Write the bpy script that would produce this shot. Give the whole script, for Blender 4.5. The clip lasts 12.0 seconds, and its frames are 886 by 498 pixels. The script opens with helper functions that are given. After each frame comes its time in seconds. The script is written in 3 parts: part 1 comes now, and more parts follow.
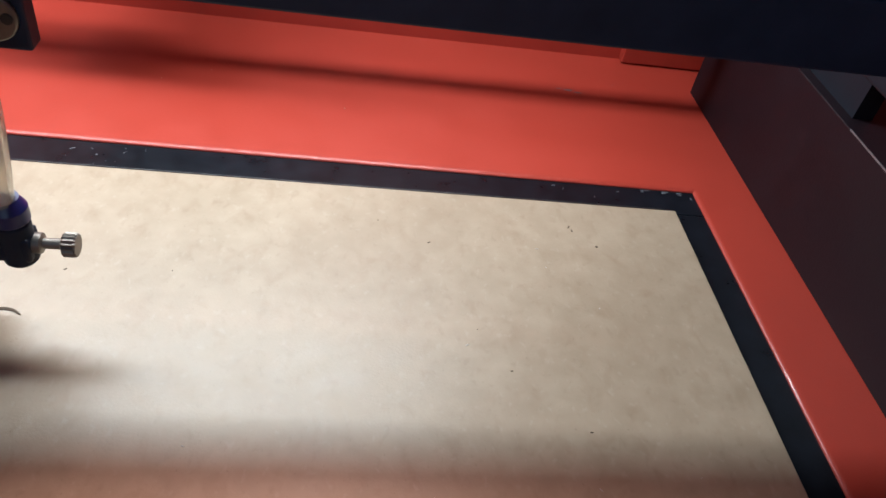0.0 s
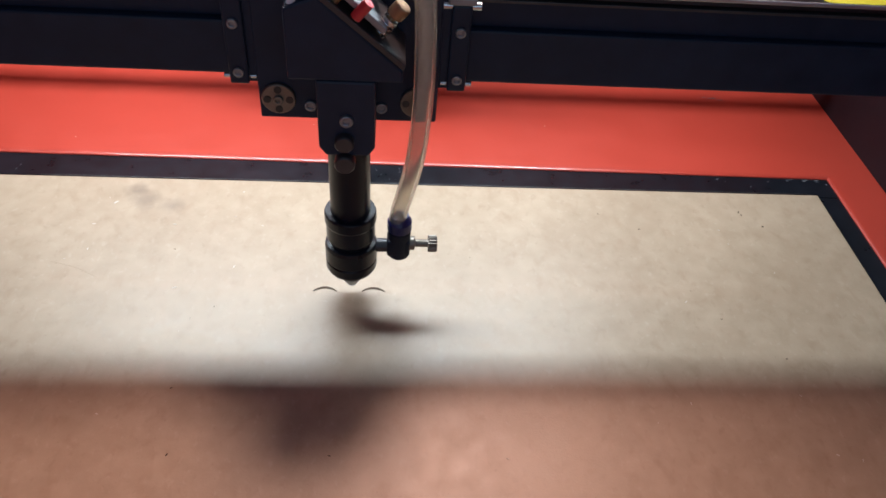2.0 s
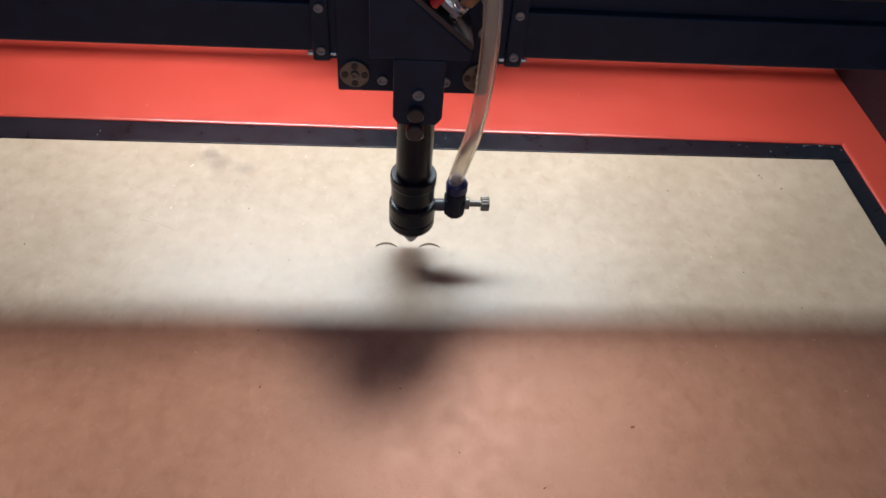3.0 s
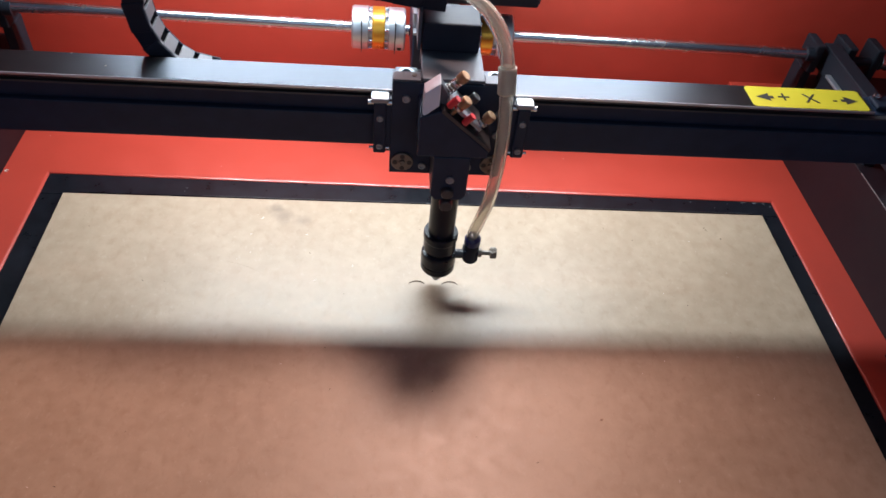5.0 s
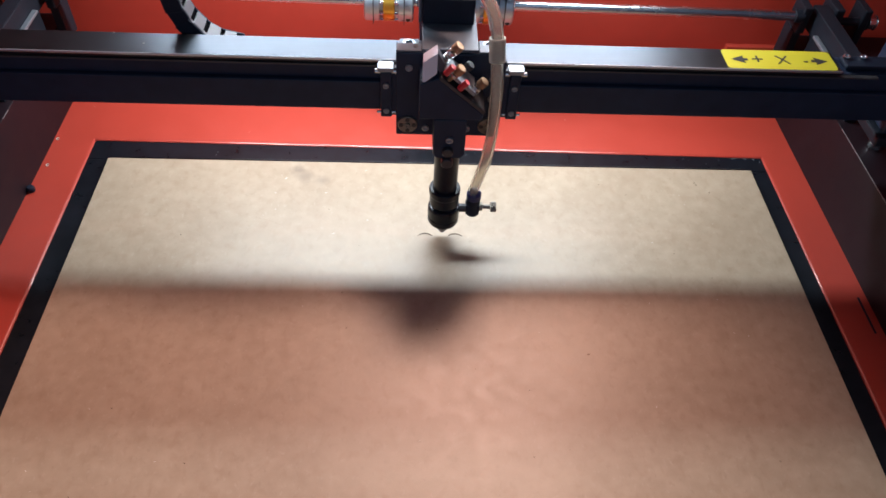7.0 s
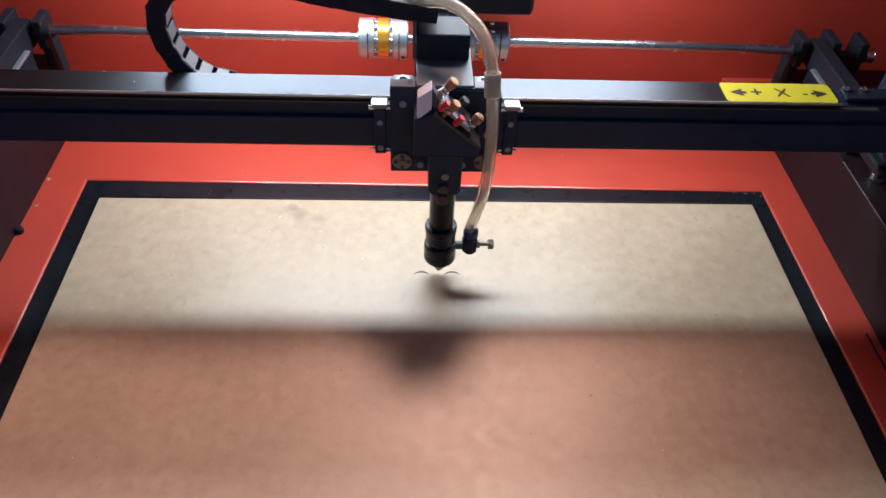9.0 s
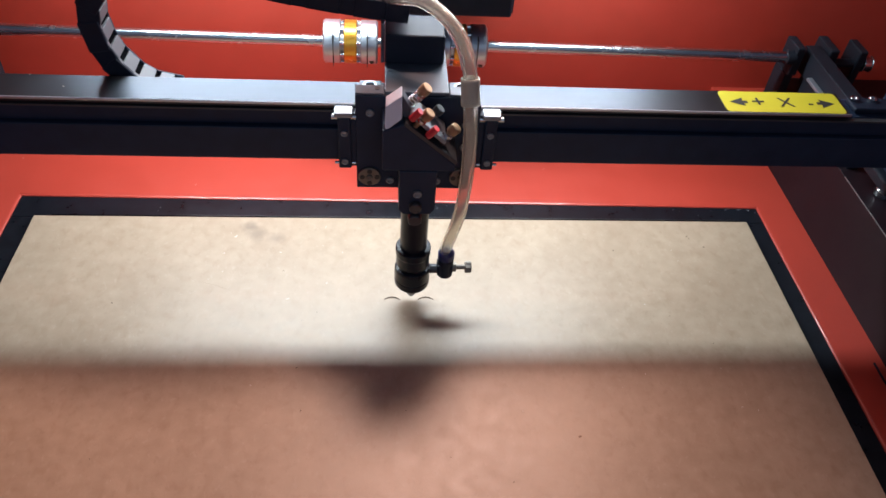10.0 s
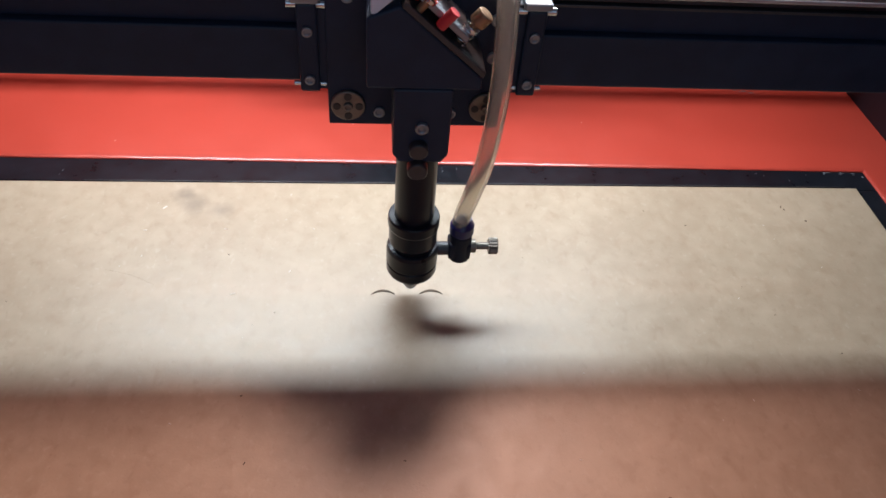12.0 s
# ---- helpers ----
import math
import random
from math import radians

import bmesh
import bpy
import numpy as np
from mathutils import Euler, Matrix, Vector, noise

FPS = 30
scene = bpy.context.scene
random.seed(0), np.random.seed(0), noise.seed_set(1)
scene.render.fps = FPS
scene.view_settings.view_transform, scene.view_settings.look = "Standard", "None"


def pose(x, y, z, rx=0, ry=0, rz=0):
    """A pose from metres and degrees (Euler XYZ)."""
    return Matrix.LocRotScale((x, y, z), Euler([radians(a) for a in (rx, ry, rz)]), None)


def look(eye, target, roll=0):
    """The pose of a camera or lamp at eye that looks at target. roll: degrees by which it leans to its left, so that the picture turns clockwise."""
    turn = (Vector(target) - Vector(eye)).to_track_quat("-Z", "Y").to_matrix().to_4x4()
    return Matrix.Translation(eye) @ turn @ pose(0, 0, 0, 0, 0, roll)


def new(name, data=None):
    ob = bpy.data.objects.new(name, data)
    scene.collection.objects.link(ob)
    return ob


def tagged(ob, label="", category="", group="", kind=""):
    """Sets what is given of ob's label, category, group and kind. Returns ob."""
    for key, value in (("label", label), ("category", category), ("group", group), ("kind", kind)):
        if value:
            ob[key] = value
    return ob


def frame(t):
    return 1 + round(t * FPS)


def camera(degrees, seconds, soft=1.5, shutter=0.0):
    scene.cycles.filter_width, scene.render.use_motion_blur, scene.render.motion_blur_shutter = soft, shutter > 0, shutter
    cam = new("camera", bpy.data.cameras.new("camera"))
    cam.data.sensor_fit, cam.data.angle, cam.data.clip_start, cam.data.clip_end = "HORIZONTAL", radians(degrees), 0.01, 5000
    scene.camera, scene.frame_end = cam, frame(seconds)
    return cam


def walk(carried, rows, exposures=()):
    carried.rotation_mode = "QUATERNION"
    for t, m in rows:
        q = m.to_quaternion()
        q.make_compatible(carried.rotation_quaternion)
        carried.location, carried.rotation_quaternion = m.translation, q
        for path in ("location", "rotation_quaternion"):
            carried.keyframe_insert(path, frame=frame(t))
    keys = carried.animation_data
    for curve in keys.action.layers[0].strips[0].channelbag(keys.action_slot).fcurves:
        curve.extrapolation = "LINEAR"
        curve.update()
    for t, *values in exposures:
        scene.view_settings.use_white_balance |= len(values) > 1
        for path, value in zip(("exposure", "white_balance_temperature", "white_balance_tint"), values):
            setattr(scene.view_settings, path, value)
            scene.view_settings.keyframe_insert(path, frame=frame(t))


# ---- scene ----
cam = camera(61.8, 12.0, soft=1.6)

PATH = [
    (0, (0.131, -0.284, 0.216), (0.419, 1.191, -1.103), 11.1),
    (0.5, (0.113, -0.294, 0.223), (0.35, 1.197, -1.09), 8.9),
    (1, (0.076, -0.312, 0.241), (0.254, 1.166, -1.096), 6.6),
    (1.5, (0.039, -0.338, 0.262), (0.188, 1.131, -1.086), 5.3),
    (2, (0.019, -0.362, 0.29), (0.18, 1.078, -1.089), 5.5),
    (2.5, (0.003, -0.382, 0.307), (0.158, 1.04, -1.091), 5.3),
    (3, (-0.009, -0.393, 0.317), (0.134, 0.975, -1.135), 5.3),
    (3.2, (-0.012, -0.4, 0.325), (0.114, 0.96, -1.136), 5.1),
    (4.8, (-0.047, -0.468, 0.403), (0.119, 0.955, -0.993), 6.2),
    (5, (-0.044, -0.472, 0.426), (0.139, 0.921, -0.997), 6.9),
    (5.5, (-0.037, -0.484, 0.45), (0.116, 0.858, -1.025), 6.5),
    (6, (-0.041, -0.513, 0.447), (0.093, 0.853, -1.007), 5.3),
    (6.5, (-0.035, -0.512, 0.464), (0.079, 0.811, -1.031), 4.6),
    (7, (-0.027, -0.52, 0.463), (0.072, 0.808, -1.029), 4.0),
    (9, (-0.024, -0.51, 0.454), (0.075, 0.891, -0.971), 3.3),
    (9.5, (-0.021, -0.491, 0.435), (0.109, 0.926, -0.97), 4.2),
    (10, (-0.02, -0.464, 0.422), (0.148, 0.952, -0.981), 5.1),
    (10.5, (-0.012, -0.435, 0.399), (0.174, 0.99, -0.991), 4.5),
    (11, (-0.018, -0.402, 0.36), (0.216, 1.009, -1.038), 5.3),
    (11.5, (-0.02, -0.385, 0.323), (0.188, 1.046, -1.059), 5.1),
    (12, (-0.018, -0.355, 0.294), (0.178, 1.057, -1.108), 5.6),
]
walk(cam, [(t, look(eye, target, roll)) for t, eye, target, roll in PATH],
     exposures=((0, -0.1), (0.5, -0.1), (1.0, -0.33), (1.5, 0.08), (2.0, -0.1), (2.5, -0.17), (3.0, -0.07), (5.0, 0.0), (10.5, 0.0), (11.0, -0.1), (11.5, -0.08), (12.0, -0.13)))

# ---- light ----
world = bpy.data.worlds.new("room_ambience")
world.use_nodes = True
scene.world = world
world.node_tree.nodes["Background"].inputs["Color"].default_value = (0.72, 0.85, 1.0, 1)
world.node_tree.nodes["Background"].inputs["Strength"].default_value = 0.12


def area(name, m, sx, sy, watts, colour, spread=180):
    lamp = bpy.data.lights.new(name, "AREA")
    lamp.shape, lamp.size, lamp.size_y = "RECTANGLE", sx, sy
    lamp.energy, lamp.color, lamp.spread = watts, colour, radians(spread)
    ob = new(name, lamp)
    ob.matrix_world = m
    return ob


# light strip along the hood edge behind the gantry, an unseen overhead lamp, and an added front fill
area("hood_light_strip", look((-0.022, 0.095, 0.285), (-0.022, 0.03, 0.0)), 0.475, 0.028, 3.65, (0.815, 0.925, 1.0))
# unseen, set by the head's shadow; pink tint stands in for red hood bounce
area("overhead_light", look((0.20, 0.75, 1.78), (-0.05, -0.2, 0.0)), 0.40, 0.40, 43.5, (1.0, 0.635, 0.535))
# added cool fill behind the camera, lifts the black front faces towards blue
area("front_cool_fill", look((0.0, -2.41, 1.05), (0.0, 0.0, 0.1)), 1.5, 1.0, 6.0, (0.50, 0.75, 1.0))


# ---- materials ----
def material(name, colour, rough=0.5, metal=0.0, vary=0.12, scale=60.0, bump=0.0, bump_scale=400.0,
             other=None, coat=0.0, rough_vary=0.1, spec=0.5):
    m = bpy.data.materials.new(name)
    m.use_nodes = True
    nt = m.node_tree
    b = nt.nodes["Principled BSDF"]
    co = nt.nodes.new("ShaderNodeTexCoord")
    big = nt.nodes.new("ShaderNodeTexNoise")
    big.inputs["Scale"].default_value, big.inputs["Detail"].default_value = scale * 0.15, 6
    fine = nt.nodes.new("ShaderNodeTexNoise")
    fine.inputs["Scale"].default_value, fine.inputs["Detail"].default_value = scale, 8
    for n in (big, fine):
        nt.links.new(co.outputs["Object"], n.inputs["Vector"])
    mixf = nt.nodes.new("ShaderNodeMath")
    mixf.operation = "ADD"
    nt.links.new(big.outputs["Fac"], mixf.inputs[0])
    nt.links.new(fine.outputs["Fac"], mixf.inputs[1])
    ramp = nt.nodes.new("ShaderNodeMapRange")
    ramp.inputs["From Min"].default_value, ramp.inputs["From Max"].default_value = 0.65, 1.35
    nt.links.new(mixf.outputs[0], ramp.inputs["Value"])
    mix = nt.nodes.new("ShaderNodeMix")
    mix.data_type = "RGBA"
    dark = [c * (1 - vary) for c in colour]
    light = list(other) if other else [min(1, c * (1 + vary)) for c in colour]
    mix.inputs["A"].default_value, mix.inputs["B"].default_value = (*dark, 1), (*light, 1)
    nt.links.new(ramp.outputs[0], mix.inputs["Factor"])
    nt.links.new(mix.outputs["Result"], b.inputs["Base Color"])
    rr = nt.nodes.new("ShaderNodeMapRange")
    rr.inputs["To Min"].default_value, rr.inputs["To Max"].default_value = max(0.02, rough - rough_vary), min(1, rough + rough_vary)
    nt.links.new(fine.outputs["Fac"], rr.inputs["Value"])
    nt.links.new(rr.outputs[0], b.inputs["Roughness"])
    b.inputs["Metallic"].default_value = metal
    b.inputs["Coat Weight"].default_value = coat
    b.inputs["Specular IOR Level"].default_value = spec
    if bump:
        nb = nt.nodes.new("ShaderNodeTexNoise")
        nb.inputs["Scale"].default_value, nb.inputs["Detail"].default_value = bump_scale, 4
        nt.links.new(co.outputs["Object"], nb.inputs["Vector"])
        bu = nt.nodes.new("ShaderNodeBump")
        bu.inputs["Strength"].default_value, bu.inputs["Distance"].default_value = bump, 0.0006
        nt.links.new(nb.outputs["Fac"], bu.inputs["Height"])
        nt.links.new(bu.outputs[0], b.inputs["Normal"])
    return m


def mdf_material():
    m = material("mdf", (0.385, 0.285, 0.194), 0.42, 0, 0.10, 90, 0.10, 900, other=(0.445, 0.340, 0.240), spec=0.5)
    nt = m.node_tree
    b = nt.nodes["Principled BSDF"]
    co = [n for n in nt.nodes if n.type == "TEX_COORD"][0]
    last = b.inputs["Base Color"].links[0].from_socket

    def blend(fac, colour, amount):
        nonlocal last
        mul = nt.nodes.new("ShaderNodeMath")
        mul.operation = "MULTIPLY"
        mul.inputs[1].default_value = amount
        nt.links.new(fac, mul.inputs[0])
        mx = nt.nodes.new("ShaderNodeMix")
        mx.data_type = "RGBA"
        nt.links.new(mul.outputs[0], mx.inputs["Factor"])
        nt.links.new(last, mx.inputs["A"])
        mx.inputs["B"].default_value = (*colour, 1)
        last = mx.outputs["Result"]

    def ramped(sock, lo, hi):
        r = nt.nodes.new("ShaderNodeMapRange")
        r.inputs["From Min"].default_value, r.inputs["From Max"].default_value = lo, hi
        nt.links.new(sock, r.inputs["Value"])
        return r.outputs[0]

    # fibres: short pale and dark flecks
    for scale, lo, hi, colour, amount in ((320, 0.60, 0.72, (0.58, 0.49, 0.39), 0.16), (240, 0.60, 0.74, (0.22, 0.14, 0.09), 0.2),
                                          (38, 0.5, 0.75, (0.30, 0.20, 0.13), 0.14), (130, 0.54, 0.74, (0.27, 0.17, 0.10), 0.28), (900, 0.66, 0.74, (0.15, 0.09, 0.06), 0.22)):
        mp = nt.nodes.new("ShaderNodeMapping")
        mp.inputs["Location"].default_value = (scale * 0.013, scale * 0.007, 0)
        mp.inputs["Scale"].default_value = (1.0, 0.7, 1.0)
        nt.links.new(co.outputs["Object"], mp.inputs["Vector"])
        n = nt.nodes.new("ShaderNodeTexNoise")
        n.inputs["Scale"].default_value, n.inputs["Detail"].default_value, n.inputs["Distortion"].default_value = scale, 3, 0.4
        nt.links.new(mp.outputs[0], n.inputs["Vector"])
        blend(ramped(n.outputs["Fac"], lo, hi), colour, amount)
    # soot smudges near the rear edge
    for x, y, r in ((-0.121, -0.022, 0.011), (-0.105, -0.027, 0.009), (-0.127, -0.011, 0.008)):
        vm = nt.nodes.new("ShaderNodeVectorMath")
        vm.operation = "DISTANCE"
        vm.inputs[1].default_value = (x, y, 0)
        wob = nt.nodes.new("ShaderNodeTexNoise")
        wob.inputs["Scale"].default_value = 90
        nt.links.new(co.outputs["Object"], wob.inputs["Vector"])
        nt.links.new(co.outputs["Object"], vm.inputs[0])
        ad = nt.nodes.new("ShaderNodeMath")
        ad.operation = "MULTIPLY_ADD"
        ad.inputs[1].default_value, ad.inputs[2].default_value = 0.012, -0.006
        nt.links.new(wob.outputs["Fac"], ad.inputs[0])
        sm = nt.nodes.new("ShaderNodeMath")
        nt.links.new(vm.outputs["Value"], sm.inputs[0])
        nt.links.new(ad.outputs[0], sm.inputs[1])
        blend(ramped(sm.outputs[0], r, r * 0.2), (0.13, 0.10, 0.08), 0.4)
    nt.links.new(last, b.inputs["Base Color"])
    return m


MDF = mdf_material()
RED = material("red_powder_paint", (0.43, 0.046, 0.028), 0.38, 0, 0.08, 40, 0.15, 900, coat=0.15)
MAROON = material("dark_brown_paint", (0.0105, 0.005, 0.008), 0.52, 0, 0.15, 50, 0.15, 800, spec=0.3)
BLACK = material("black_anodised", (0.016, 0.027, 0.052), 0.45, 0, 0.2, 80, 0.1, 900, spec=0.22)
RAILBLACK = material("black_rail_paint", (0.012, 0.0145, 0.021), 0.5, 0, 0.2, 80, 0.1, 900, spec=0.2)
BLACKGLOSS = material("black_polished", (0.008, 0.010, 0.017), 0.32, 0, 0.2, 80, spec=0.25)
LIP = material("black_lip_paint", (0.006, 0.0075, 0.011), 0.30, 0, 0.5, 120, 0.05, 300, rough_vary=0.08, spec=0.3)
PLASTIC = material("black_plastic", (0.009, 0.014, 0.027), 0.55, 0, 0.2, 100, spec=0.22)
VOID = material("deep_black", (0.002, 0.002, 0.003), 0.9, 0, 0.1, 100, spec=0.02)
GREYPL = material("grey_plastic", (0.075, 0.08, 0.092), 0.5, 0, 0.15, 100)
STEEL = material("polished_steel", (0.54, 0.56, 0.59), 0.25, 1, 0.05, 60)
ALU = material("brushed_aluminium", (0.064, 0.072, 0.086), 0.43, 1, 0.16, 45, 0, 600, rough_vary=0.07)
brushed = ALU.node_tree.nodes.new("ShaderNodeTangent")      # brushed along the beam
brushed.direction_type, brushed.axis = "RADIAL", "X"
ALU.node_tree.links.new(brushed.outputs[0], ALU.node_tree.nodes["Principled BSDF"].inputs["Tangent"])
ALU.node_tree.nodes["Principled BSDF"].inputs["Anisotropic"].default_value = 0.45
ALUMATT = material("matt_aluminium", (0.56, 0.60, 0.65), 0.44, 1, 0.06, 120)
GREYMETAL = material("grey_bracket", (0.24, 0.26, 0.29), 0.4, 0.6, 0.1, 90)
GOLD = material("gold_anodised", (0.72, 0.36, 0.05), 0.3, 0.8, 0.05, 80)
BRASS = material("aged_brass", (0.33, 0.21, 0.12), 0.45, 0.6, 0.2, 300)
SHEET = material("grey_sheet_metal", (0.066, 0.082, 0.108), 0.5, 0.2, 0.1, 90)
DULL = material("dull_dark_steel", (0.06, 0.06, 0.065), 0.45, 0.5, 0.2, 200)
REDPL = material("red_spring", (0.55, 0.03, 0.04), 0.4, 0, 0.1, 200)
YELLOW = material("yellow_sticker", (0.52, 0.45, 0.028), 0.45, 0, 0.05, 60)
INK = material("black_ink", (0.03, 0.03, 0.03), 0.5, 0, 0.1, 60)
SCORCH = material("scorched_fibre", (0.07, 0.042, 0.024), 0.8, 0, 0.4, 900)
SCUFF = material("grey_scuff", (0.16, 0.16, 0.18), 0.6, 0, 0.3, 900)
FADED = material("faded_scratch", (0.31, 0.235, 0.16), 0.8, 0, 0.3, 900)
STAIN = material("brown_stain", (0.19, 0.115, 0.07), 0.7, 0, 0.3, 900)
BRONZE = material("dull_bronze", (0.20, 0.175, 0.15), 0.45, 0.7, 0.2, 300)
# pale tone of the highlight lines on the ledge edges
EDGEGLINT = material("edge_glint", (0.25, 0.24, 0.25), 0.4, 0.5, 0.3, 300)
CHIP = material("pale_chip", (0.62, 0.55, 0.48), 0.7, 0, 0.1, 300)
BLUE = material("blue_plastic", (0.008, 0.012, 0.085), 0.35, 0, 0.1, 100)
WHITE = material("white_face", (0.66, 0.71, 0.82), 0.4, 0, 0.03, 100)
ROOMWALL = material("room_plaster", (0.33, 0.45, 0.62), 0.8, 0, 0.06, 8)
ROOMFLOOR = material("concrete", (0.30, 0.28, 0.26), 0.75, 0, 0.15, 10)


def clear_material():
    m = bpy.data.materials.new("yellowed_tube")
    m.use_nodes = True
    b = m.node_tree.nodes["Principled BSDF"]
    b.inputs["Base Color"].default_value = (0.90, 0.86, 0.77, 1)
    b.inputs["Roughness"].default_value = 0.13
    b.inputs["Transmission Weight"].default_value = 0.80
    b.inputs["IOR"].default_value = 1.28
    return m


CLEAR = clear_material()
MILKY = material("milky_sleeve", (0.74, 0.71, 0.62), 0.35, 0, 0.05, 100)
MILKY.node_tree.nodes["Principled BSDF"].inputs["Transmission Weight"].default_value = 0.6


# ---- mesh helpers ----
def mesh_of(name, bm, mat, smooth=False):
    me = bpy.data.meshes.new(name)
    bm.normal_update()
    if smooth:
        for f in bm.faces:
            f.smooth = len(f.verts) == 4
    bm.to_mesh(me)
    bm.free()
    me.materials.append(mat)
    return me


def part(name, bm, mat, parent=None, label="", smooth=False):
    ob = new(name, mesh_of(name, bm, mat, smooth))
    if parent:
        ob.parent = parent
    if label:
        tagged(ob, label)
    return ob


def thing(name, label, category, group="", kind="", at=(0, 0, 0)):
    ob = new(name)
    ob.location = at
    return tagged(ob, label, category, group, kind)


def bevelled(bm, width, segments=2):
    if width:
        bmesh.ops.bevel(bm, geom=[e for e in bm.edges if e.calc_face_angle(0) > 0.5], offset=width, segments=segments, profile=0.5, affect="EDGES", clamp_overlap=True)
    return bm


def box(x0, x1, y0, y1, z0, z1, b=0.001):
    bm = bmesh.new()
    bmesh.ops.create_cube(bm, size=1, matrix=Matrix.Translation(((x0 + x1) / 2, (y0 + y1) / 2, (z0 + z1) / 2)) @ Matrix.Diagonal((x1 - x0, y1 - y0, z1 - z0, 1)))
    return bevelled(bm, b)


def turned(profile, centre, axis="z", n=28):
    """A lathed solid: profile of (radius, height) along the axis through centre."""
    bm = bmesh.new()
    rings = []
    crisp = [profile[0]]
    for (r0, h0), (r1, h1) in zip(profile, profile[1:]):
        d = math.hypot(r1 - r0, h1 - h0)
        if d > 0.0012:              # holding rings keep the edges crisp
            crisp += [(r0 + (r1 - r0) * k, h0 + (h1 - h0) * k) for k in (0.00025 / d, 1 - 0.00025 / d)]
        crisp.append((r1, h1))
    for r, h in crisp:
        ring = []
        for k in range(n):
            a = 2 * math.pi * k / n
            u, v = r * math.cos(a), r * math.sin(a)
            p = {"z": (u, v, h), "x": (h, u, v), "y": (u, -h, v)}[axis]
            ring.append(bm.verts.new(Vector(centre) + Vector(p)))
        rings.append(ring)
    for a, c in zip(rings, rings[1:]):
        for k in range(n):
            bm.faces.new((a[k], a[(k + 1) % n], c[(k + 1) % n], c[k]))
    bm.faces.new(rings[0][::-1])
    bm.faces.new(rings[-1])
    bmesh.ops.recalc_face_normals(bm, faces=bm.faces)
    return bm


def turned_to(profile, a, d, n=20):
    """The same along the direction d from the point a."""
    bm = turned(profile, (0, 0, 0), "z", n)
    bm.transform(Matrix.Translation(a) @ Vector(d).to_track_quat("Z", "Y").to_matrix().to_4x4())
    return bm


def prism(outline, y0, y1, b=0.0008):
    """A slab with an outline in x, z between two depths."""
    bm = bmesh.new()
    front = [bm.verts.new((x, y0, z)) for x, z in outline]
    back = [bm.verts.new((x, y1, z)) for x, z in outline]
    n = len(outline)
    for k in range(n):
        bm.faces.new((front[k], front[(k + 1) % n], back[(k + 1) % n], back[k]))
    bm.faces.new(front[::-1])
    bm.faces.new(back)
    bmesh.ops.recalc_face_normals(bm, faces=bm.faces)
    return bevelled(bm, b)


def smooth_path(points, steps=8):
    pts = [Vector(p) for p in points]
    ext = [2 * pts[0] - pts[1]] + pts + [2 * pts[-1] - pts[-2]]
    out = []
    for i in range(1, len(ext) - 2):
        p0, p1, p2, p3 = ext[i - 1:i + 3]
        for s in range(steps):
            t = s / steps
            out.append(0.5 * (2 * p1 + (p2 - p0) * t + (2 * p0 - 5 * p1 + 4 * p2 - p3) * t * t + (3 * p1 - p0 - 3 * p2 + p3) * t ** 3))
    return out + [pts[-1]]


def swept(points, radius, n=16, inner=0.0, steps=8):
    """A round tube along a smooth line through points; hollow where inner is given."""
    line = smooth_path(points, steps)
    bm = bmesh.new()
    skins = []
    for r in ([radius, inner] if inner else [radius]):
        rings, up = [], Vector((0.3, 1, 0.1))
        for i, p in enumerate(line):
            d = (line[min(i + 1, len(line) - 1)] - line[max(i - 1, 0)]).normalized()
            u = (up - d * up.dot(d)).normalized()
            v = d.cross(u)
            up = u
            rings.append([bm.verts.new(p + r * (math.cos(2 * math.pi * k / n) * u + math.sin(2 * math.pi * k / n) * v)) for k in range(n)])
        for a, c in zip(rings, rings[1:]):
            for k in range(n):
                bm.faces.new((a[k], a[(k + 1) % n], c[(k + 1) % n], c[k]))
        skins.append(rings)
    if inner:
        for e in (0, -1):
            a, c = skins[0][e], skins[1][e]
            for k in range(n):
                bm.faces.new((a[k], a[(k + 1) % n], c[(k + 1) % n], c[k]))
    else:
        bm.faces.new(skins[0][0])
        bm.faces.new(skins[0][-1])
    bmesh.ops.recalc_face_normals(bm, faces=bm.faces)
    return bm


def joined(*bms):
    out = bmesh.new()
    for b in bms:
        me = bpy.data.meshes.new("join")
        b.to_mesh(me)
        b.free()
        out.from_mesh(me)
        bpy.data.meshes.remove(me)
    return out


def screw(name, centre, d, r, h, mat, parent, label=""):
    """A socket-head screw: cylinder with a sunk hole, its top at centre + h * d."""
    bm = turned_to([(r, 0), (r, h * 0.85), (r * 0.88, h), (r * 0.5, h), (r * 0.45, h * 0.45)], centre, d, 16)
    return part(name, bm, mat, parent, label, True)


# ---- the cabinet ----
XL, XR = -0.3585, 0.353          # inner faces of the side ledges
YB, YF = 0.168, -0.62           # rear and front inner faces
DECK = -0.004                   # top of the red deck; the board top is at zero
LEDGE = 0.065                   # height of the side ledges


def structure(name, bm, mat, label, category):
    ob = part(name, bm, mat)
    return tagged(ob, label, category, kind="structure")


